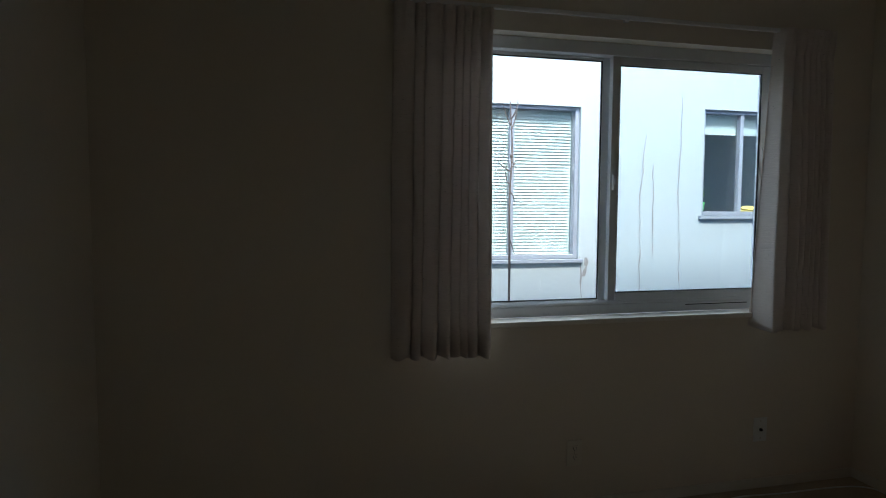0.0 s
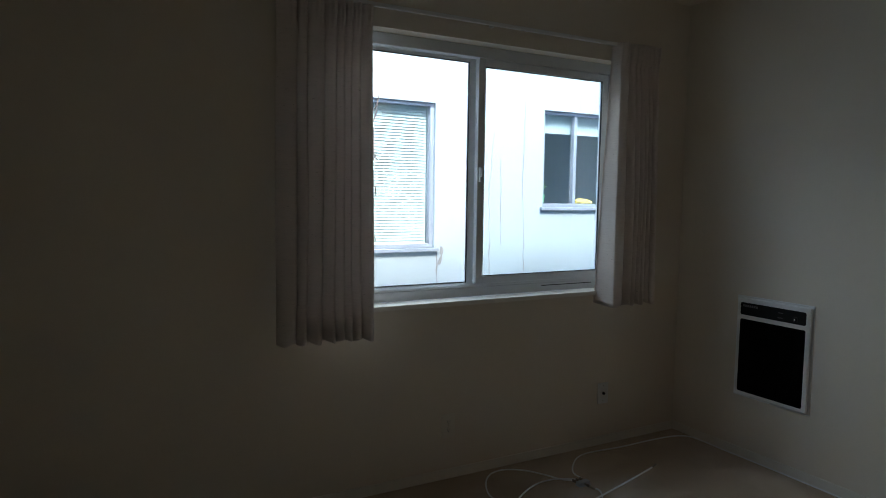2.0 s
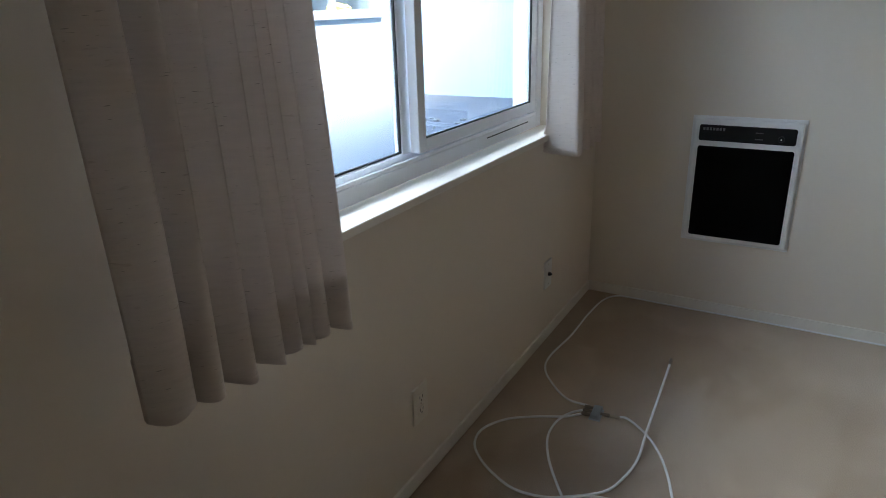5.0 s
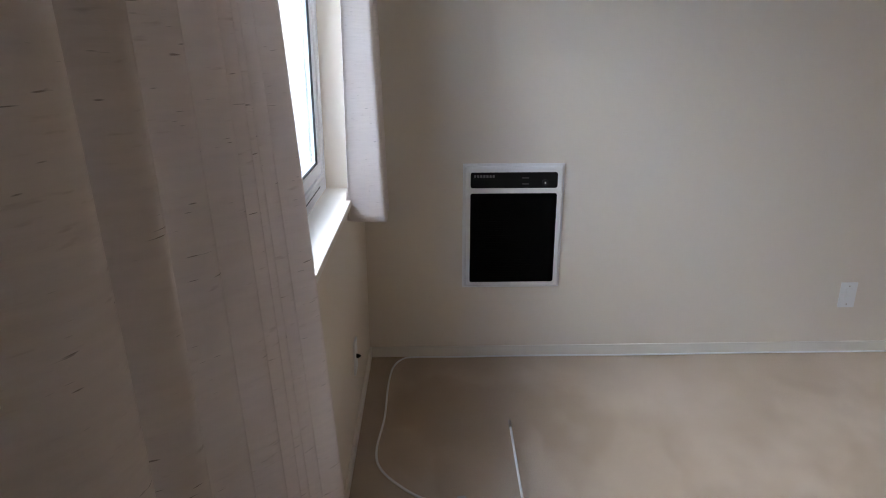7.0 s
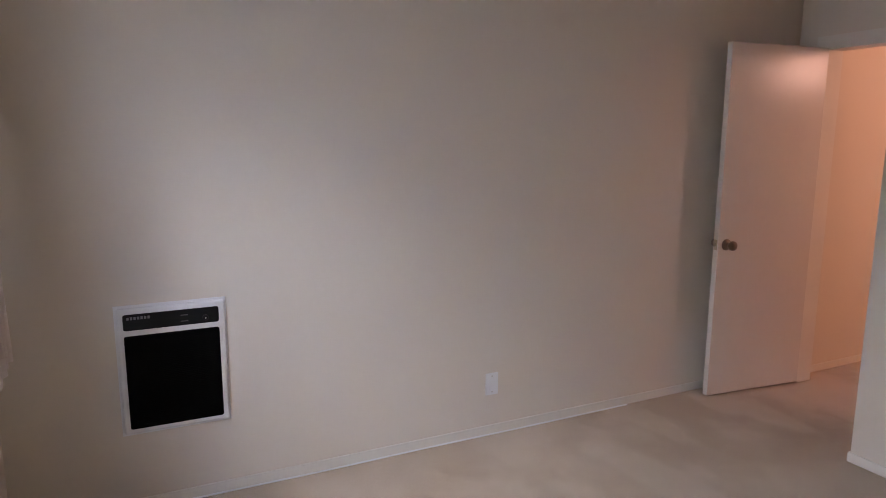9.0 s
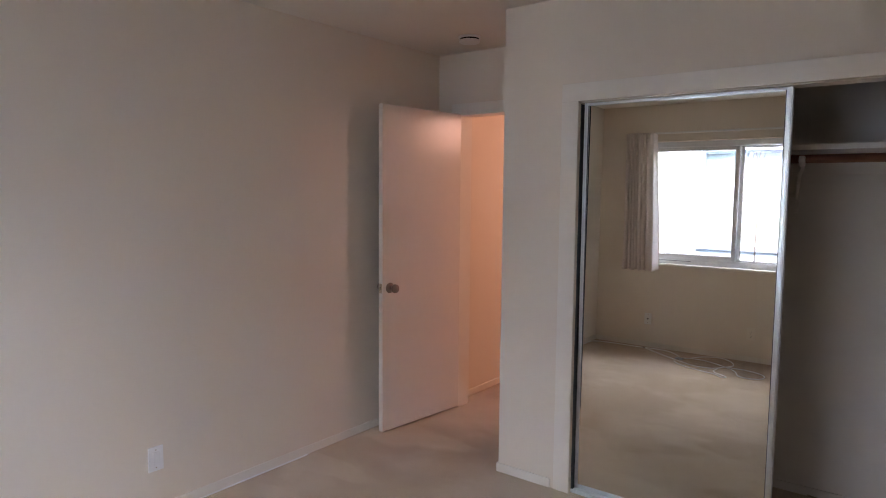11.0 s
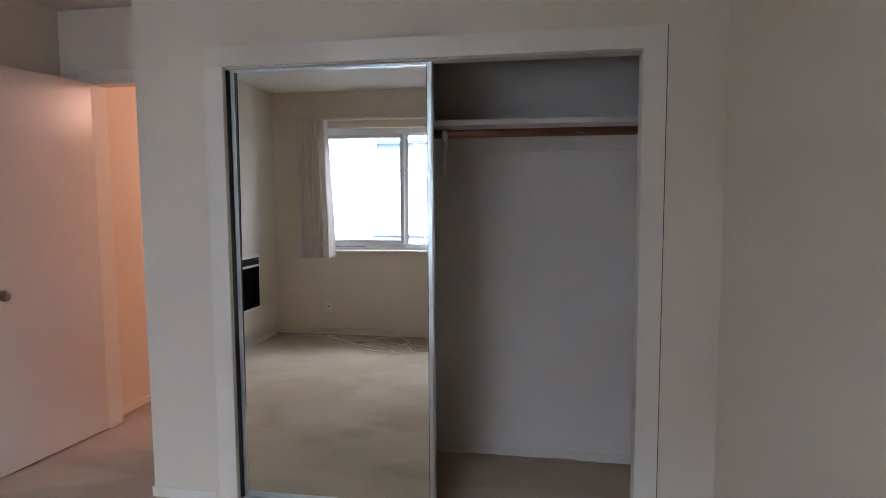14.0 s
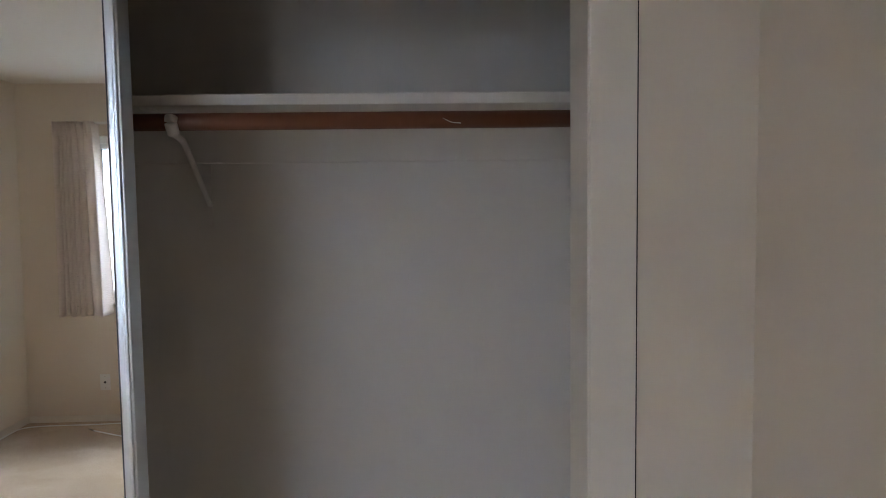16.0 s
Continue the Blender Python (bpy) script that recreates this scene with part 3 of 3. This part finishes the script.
Z = 0.0045
cable([(1.833, 2.268, 0.009), (1.845, 2.345, Z), (1.905, 2.42, Z), (1.995, 2.488, Z), (2.10, 2.508, Z), (2.30, 2.492, Z), (2.52, 2.491, Z), (2.685, 2.477, Z), (2.765, 2.435, Z), (2.778, 2.36, Z), (2.776, 2.188, Z), (2.779, 1.888, Z), (2.774, 1.388, Z),
       (2.779, 0.888, Z), (2.776, 0.288, Z), (2.778, -0.412, Z)], "thin white coaxial cable running along the baseboard")
loose = cable([(1.784, 2.266, 0.009), (1.743, 2.318, Z), (1.70, 2.40, Z), (1.638, 2.485, Z), (1.555, 2.532, Z), (1.476, 2.522, Z), (1.415, 2.47, Z), (1.37, 2.40, Z), (1.343, 2.327, Z), (1.344, 2.247, 0.010), (1.372, 2.185, 0.012), (1.452, 2.098, Z),
               (1.533, 2.065, Z), (1.63, 2.048, 0.010), (1.75, 2.052, 0.030), (1.907, 2.054, 0.062), (2.076, 2.055, 0.102)], "loose white coaxial cable curling up at its end")
part("plug", tube([Vector((2.073, 2.055, 0.101)), Vector((2.099, 2.056, 0.111))], 0.0052, 10), STEEL, loose, "bare metal plug")
cable([(1.807, 2.268, 0.009), (1.772, 2.308, Z), (1.705, 2.333, Z), (1.618, 2.33, Z), (1.53, 2.296, Z), (1.44, 2.24, Z), (1.34, 2.162, Z), (1.281, 2.092, Z), (1.25, 2.015, Z), (1.225, 1.95, Z), (1.15, 1.92, Z), (1.06, 1.955, Z), (1.035, 2.055, Z), (1.085, 2.140, Z),
       (1.156, 2.18, Z), (1.239, 2.204, Z), (1.306, 2.203, Z), (1.367, 2.178, 0.012), (1.406, 2.127, 0.012), (1.433, 2.058, Z), (1.435, 1.992, Z), (1.40, 1.93, Z), (1.33, 1.885, Z), (1.295, 1.84, Z), (1.33, 1.82, Z), (1.40, 1.862, 0.011), (1.49, 1.912, Z),
       (1.594, 1.95, Z), (1.68, 1.99, Z), (1.757, 2.043, Z), (1.806, 2.098, Z), (1.822, 2.135, 0.009), (1.816, 2.158, 0.009)], "looped white coaxial cable lying on the carpet")

# ---- closet ----
ROD_Y, ROD_Z = -1.18, 1.671
shelf = thing("closet_shelf", (0.6, -1.45, 1.7), "off-white painted wooden closet shelf across the back", "shelf")
part("board", boxes((CX0, XC - 0.11, CY, -1.225, 1.712, 1.737), bevel=0.002), CLOSETP, shelf)
part("cleat", boxes((CX0, XC - 0.11, CY, CY + 0.018, 1.616, 1.712), bevel=0.002), CLOSETP, shelf)
rod = thing("closet_rod", (0.6, ROD_Y, ROD_Z), "round red-brown wooden hanging rod below the shelf", "closet rod")
part("pole", lathe([(0.0185, CX0 + 0.018), (0.0185, XC - 0.11)], 24, "x", (0, ROD_Y, ROD_Z)), RODWOOD, rod)
part("scuff", tube(spline([(-0.150, ROD_Y + 0.0165, ROD_Z - 0.0095), (-0.130, ROD_Y + 0.0175, ROD_Z - 0.0075), (-0.112, ROD_Y + 0.0182, ROD_Z + 0.001)], 5), 0.0012, 6, 0.0005), PLATE, rod, "pale chip in the varnish")
bracket = thing("rod_bracket", (0.46, -1.4, 1.6), "off-white metal bracket holding the rod and shelf", "bracket")
part("arm", tube(spline([(0.455, ROD_Y + 0.022, ROD_Z + 0.004), (0.458, ROD_Y + 0.012, ROD_Z - 0.022), (0.462, ROD_Y - 0.06, ROD_Z - 0.035), (0.50, -1.40, 1.60), (0.545, CY + 0.006, 1.50)], 6), 0.008, 8), CLOSETP, bracket)
part("hook", tube(spline([(0.455, ROD_Y + 0.022, ROD_Z + 0.008), (0.455, ROD_Y + 0.026, ROD_Z - 0.006), (0.455, ROD_Y + 0.012, ROD_Z - 0.026)], 5), 0.013, 10), CLOSETP, bracket)
part("upright", boxes((0.537, 0.553, CY, CY + 0.006, 1.43, 1.712), bevel=0.002), CLOSETP, bracket)
part("top_strap", boxes((0.537, 0.553, CY + 0.018, ROD_Y - 0.06, 1.707, 1.7115)), CLOSETP, bracket)

edge = bmesh.new()
rnd = random.Random(17)
tube(spline([(0.42 - 0.06 * k, CY + 0.016 + rnd.uniform(0, 0.006), 0.004 + rnd.uniform(0, 0.006)) for k in range(12)], 3), 0.004, 6, 0.002, edge)
structure("carpet_edge", edge, CARPET, "frayed carpet edge along the closet wall", "carpet edge")


def mirror_door(name, x0, x1, y, label):
    root = thing(name, ((x0 + x1) / 2, y, 0.02), label, "mirror door", "sliding closet doors")
    z0, z1, w, d = 0.018, OZ - 0.006, 0.020, 0.022
    part("stile", boxes((x0, x0 + w + 0.004, y - d, y + 0.004, z0, z1), (x0 + 0.004, x0 + 0.012, y + 0.004, y + 0.009, z0, z1), bevel=0.002), ALU, root)
    part("stile", boxes((x1 - w, x1, y - d, y + 0.004, z0, z1), (x1 - 0.012, x1 - 0.004, y + 0.004, y + 0.009, z0, z1), bevel=0.002), ALU, root)
    part("rail", boxes((x0 + w + 0.004, x1 - w, y - d, y + 0.004, z0, z0 + 0.024), bevel=0.002), ALU, root)
    part("rail", boxes((x0 + w + 0.004, x1 - w, y - d, y + 0.004, z1 - 0.012, z1), bevel=0.002), ALU, root)
    glass = boxes((x0 + w + 0.004, x1 - w, y - 0.010, y - 0.005, z0 + 0.024, z1 - 0.012))
    for v in glass.verts:      # hangs a little out of true
        v.co.y += 0.007 * (v.co.x - 0.93) - 0.0072 * (v.co.z - 1.0)
    part("mirror", glass, MIRROR, root, "clear silvered mirror glass")
    part("seal", boxes((x0 + w + 0.004, x0 + w + 0.007, y, y + 0.002, z0 + 0.024, z1 - 0.012), (x1 - w - 0.004, x1 - w, y, y + 0.002, z0 + 0.024, z1 - 0.012)), ALUD, root)
    return root


mirror_door("closet_door", 0.471, 1.376, -0.973, "sliding mirrored closet door in a slim aluminium frame")
mirror_door("closet_door", 0.478, 1.374, -1.010, "second mirrored sliding door parked behind the first")
structure("door_track", boxes((OX0, OX1, -1.04, -0.94, 0.0, 0.010), (OX0, OX1, -0.950, -0.944, 0.010, 0.016), (OX0, OX1, -0.990, -0.986, 0.010, 0.016), (OX0, OX1, -1.036, -1.032, 0.010, 0.016)), ALU, "aluminium floor track of the sliding doors", "track")
structure("door_track", boxes((OX0, OX1, -1.04, -0.943, OZ - 0.004, OZ)), TRIM, "cream painted top track of the sliding doors", "track")
# dark strip put in for the shaded gap between jamb and stile
structure("trim", boxes((OX1 - 0.003, OX1, -1.04, -0.945, 0.010, OZ - 0.012)), ALUD, "slim dark strip standing for the shaded gap at the closet jamb", "trim")

# ---- ceiling things ----
detector = thing("smoke_detector", (2.30, -1.30, ZC), "round white smoke detector on the ceiling", "smoke detector")
part("base", lathe([(0.068, ZC), (0.068, ZC - 0.012)], 36, at=(2.30, -1.30, 0)), PLATE, detector)
part("vent_band", lathe([(0.058, ZC - 0.012), (0.058, ZC - 0.022)], 36, at=(2.30, -1.30, 0)), SLOT, detector, "dark vent gap")
part("cover", lathe([(0.064, ZC - 0.022), (0.062, ZC - 0.034), (0.05, ZC - 0.040), (0.01, ZC - 0.042)], 36, at=(2.30, -1.30, 0)), PLATE, detector)
lamp = thing("hall_lamp", (1.20, -2.78, ZC), "round ceiling lamp with warm bulb in the hall", "ceiling lamp")
part("canopy", lathe([(0.07, ZC), (0.07, ZC - 0.02), (0.02, ZC - 0.03), (0.02, ZC - 0.06)], 24, at=(1.20, -2.78, 0)), STEEL, lamp)

# ---- outside ----
FY = 4.935
structure("ground", boxes((-60, 60, YN + T, 90, -0.65, -0.45)), DIRT, "bare grey dirt and gravel between the buildings", "ground")
house = thing("apartment_building", (1.8, FY, -0.45), "white stucco apartment building with weathered windows and cracks", "building")
A0, A1, AZ0, AZ1 = 1.24, 2.41, 0.91, 2.161      # blind window
B0, B1, BZ0, BZ1 = 3.573, 4.49, 1.27, 2.188      # dark window
EX, TOP = 4.86, 2.9
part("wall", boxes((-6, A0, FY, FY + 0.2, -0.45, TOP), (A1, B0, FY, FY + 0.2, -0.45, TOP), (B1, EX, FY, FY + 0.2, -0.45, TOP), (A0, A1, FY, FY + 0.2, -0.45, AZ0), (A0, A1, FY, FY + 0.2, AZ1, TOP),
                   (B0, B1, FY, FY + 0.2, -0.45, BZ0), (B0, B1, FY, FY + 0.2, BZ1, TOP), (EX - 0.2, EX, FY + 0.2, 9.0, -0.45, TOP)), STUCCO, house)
part("roof", boxes((-6.2, EX + 0.1, FY - 0.1, 9.2, TOP, TOP + 0.15)), ROOFM, house)


def far_window(x0, x1, z0, z1, mull):
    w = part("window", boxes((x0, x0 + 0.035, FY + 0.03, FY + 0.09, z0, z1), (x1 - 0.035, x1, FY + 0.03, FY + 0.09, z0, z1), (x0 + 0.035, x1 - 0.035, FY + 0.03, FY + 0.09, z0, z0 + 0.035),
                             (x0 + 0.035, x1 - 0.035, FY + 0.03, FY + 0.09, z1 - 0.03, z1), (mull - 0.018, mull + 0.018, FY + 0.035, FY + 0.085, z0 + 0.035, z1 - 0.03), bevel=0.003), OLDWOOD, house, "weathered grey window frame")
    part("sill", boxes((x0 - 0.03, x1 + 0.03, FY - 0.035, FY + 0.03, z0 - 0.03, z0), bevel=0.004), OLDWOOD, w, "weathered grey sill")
    for a, b in ((x0 + 0.035, mull - 0.018), (mull + 0.018, x1 - 0.035)):
        p = part("pane", boxes((a, b, FY + 0.06, FY + 0.063, z0 + 0.035, z1 - 0.03)), FARGLASS, w)
        p.visible_shadow = False
    return w


wa = far_window(A0, A1, AZ0, AZ1, 1.825)
wb = far_window(B0, B1, BZ0, BZ1, 3.985)
part("room_back", boxes((A0 - 0.3, B1 + 0.3, FY + 1.6, FY + 1.7, 0, 2.6), (A0 - 0.3, B1 + 0.3, FY + 0.2, FY + 1.6, -0.1, 0.0), (A0 - 0.3, B1 + 0.3, FY + 0.2, FY + 1.6, 2.5, 2.6)), ROOMHAZE, house, "room behind the windows, bluish glass reflection put into its colour")
n = 46
for k in range(n):
    z = AZ0 + 0.05 + (AZ1 - AZ0 - 0.09) * k / (n - 1)
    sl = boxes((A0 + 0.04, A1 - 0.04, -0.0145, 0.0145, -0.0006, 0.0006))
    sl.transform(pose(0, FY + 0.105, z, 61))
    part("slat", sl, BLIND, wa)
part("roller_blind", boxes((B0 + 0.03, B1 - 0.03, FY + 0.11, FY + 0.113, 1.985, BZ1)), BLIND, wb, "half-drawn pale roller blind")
pot = thing("flower_pot", (3.66, FY + 0.15, BZ0), "small green pot with a plant inside the far window", "plant pot")
part("pot", lathe([(0.032, BZ0 + 0.035), (0.045, BZ0 + 0.12), (0.040, BZ0 + 0.118)], 20, at=(3.66, FY + 0.15, 0)), POTG, pot)
for k in range(6):
    a = k * 1.05
    leaf = bmesh.new()
    tip = Vector((3.66 + 0.09 * math.cos(a), FY + 0.15 + 0.03 * math.sin(a), BZ0 + 0.2 + 0.02 * (k % 3)))
    tube(spline([(3.66, FY + 0.15, BZ0 + 0.11), ((3.66 + tip.x) / 2, FY + 0.15, BZ0 + 0.19), tip], 5), 0.007, 6, 0.001, leaf)
    part("leaf", leaf, LEAFM, pot)
cloth = thing("yellow_cloth", (4.18, FY + 0.15, BZ0), "crumpled yellow cloth lying inside the far window", "cloth")
cb = bmesh.new()
bmesh.ops.create_icosphere(cb, subdivisions=3, radius=1.0)
for v in cb.verts:
    q = 1 + 0.35 * noise.noise(v.co * 2.3)
    v.co = Vector((4.18 + 0.13 * v.co.x * q, FY + 0.15 + 0.05 * v.co.y * q, BZ0 + 0.05 + 0.034 * v.co.z * q))
part("fabric", cb, YELLOW, cloth)


def crack(x, z0, z1, seed, wide=0.004):
    r = random.Random(seed)
    bm = bmesh.new()
    last = None
    steps = max(6, int((z1 - z0) / 0.05))
    for k in range(steps + 1):
        z = z0 + (z1 - z0) * k / steps
        w = wide * r.uniform(0.15, 1.0)
        a, b = bm.verts.new((x - w, FY - 0.0035, z)), bm.verts.new((x + w, FY - 0.0035, z))
        if last:
            bm.faces.new((last[0], last[1], b, a))
        last = (a, b)
        x += r.uniform(-0.010, 0.010)
    part("crack", bm, CRACK, house, "dirt-filled crack in the stucco")


crack(3.37, 0.45, 2.3, 1, 0.006)
crack(2.98, 0.5, 1.95, 2, 0.006)
crack(3.10, 0.9, 1.7, 3, 0.006)
crack(2.45, 0.55, 0.93, 4, 0.009)
crack(2.46, 0.76, 0.92, 5, 0.02)
for k in range(44):        # flaked paint near the corner
    r = random.Random(100 + k)
    x, z, size = 4.71 + r.gauss(0, 0.06), 0.6 + abs(r.gauss(0.35, 0.45)), r.uniform(0.006, 0.022)
    flake = bmesh.new()
    flake.faces.new([flake.verts.new((min(EX, x + 0.6 * size * r.uniform(0.4, 1) * math.cos(a)), FY - 0.0035, z + 1.6 * size * r.uniform(0.3, 1) * math.sin(a))) for a in (j * 0.785 for j in range(8))])
    part("paint_flake", flake, FLAKE, house)
crack(4.74, 0.6, 1.9, 7, 0.012)
crack(4.70, 0.6, 1.3, 9, 0.016)
rubble = bmesh.new()
rnd = random.Random(41)
for k in range(170):
    x, y, size = rnd.uniform(5.2, 9.5), rnd.uniform(4.6, 7.5), rnd.uniform(0.02, 0.09)
    m = Matrix.Translation((x, y, -0.45 + size * 0.15)) @ Matrix.Rotation(rnd.uniform(0, 6), 4, 'Z') @ Matrix.Diagonal((1, rnd.uniform(0.4, 0.9), rnd.uniform(0.2, 0.5), 1))
    stone = bmesh.ops.create_icosphere(rubble, subdivisions=1, radius=size, matrix=m)["verts"]
    for v in stone:
        v.co += Vector((rnd.uniform(-1, 1), rnd.uniform(-1, 1), rnd.uniform(-0.5, 0.5))) * size * 0.2
tagged(part("rubble", rubble, RUBBLE), "scattered grey rubble and debris on the dirt", "rubble", kind="stuff")
far = thing("far_building", (12.1, 3, -0.45), "plain white building wall across the yard", "building")
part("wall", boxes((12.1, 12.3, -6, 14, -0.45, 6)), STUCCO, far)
part("roof", boxes((12.0, 16, -6.2, 14.2, 6, 6.2)), ROOFM, far)
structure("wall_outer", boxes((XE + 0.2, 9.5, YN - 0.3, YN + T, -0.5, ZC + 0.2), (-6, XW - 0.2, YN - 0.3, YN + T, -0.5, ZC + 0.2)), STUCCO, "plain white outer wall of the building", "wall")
# unseen high wall, added to keep the sun off the yard
structure("wall_wing", boxes((4.5, 13.5, YN - 0.6, YN + T - 0.02, ZC + 0.2, 7.0)), STUCCO, "plain white unseen wall added to shade the yard", "wall")
# overhang past the window wall is added, unseen, to block steep sky light
structure("roof", boxes((-6, 9.5, HY - 0.4, YN + T + 0.38, ZC + 0.2, ZC + 0.3)), ROOFM, "flat roof over the building, eave added to cut steep sky light", "roof")

sapling = thing("sapling", (1.625, 4.45, -0.45), "thin bare sapling with broken twigs before the facade", "sapling")
r = random.Random(5)
stem = spline([(1.635, 4.45, -0.45), (1.625, 4.45, 0.3), (1.6255, 4.45, 0.9), (1.62, 4.45, 1.4), (1.635, 4.45, 1.75), (1.615, 4.45, 2.1)], 8)
part("stem", tube(stem, 0.012, 8, 0.005), TWIGM, sapling)
for z, dx, dz in ((1.93, -0.06, 0.16), (1.9, 0.07, 0.2), (1.6, -0.09, 0.08), (1.45, 0.03, -0.09), (1.5, -0.035, 0.1), (1.72, 0.03, -0.1), (1.1, 0.03, -0.1), (1.62, 0.04, 0.06), (1.98, 0.04, 0.13)):
    p = Vector((1.625, 4.45, z))
    part("twig", tube(spline([p, p + Vector((dx * 0.5, r.uniform(-0.03, 0.03), dz * 0.35)), p + Vector((dx, r.uniform(-0.05, 0.05), dz))], 5), 0.0065, 6, 0.002), TWIGM, sapling)
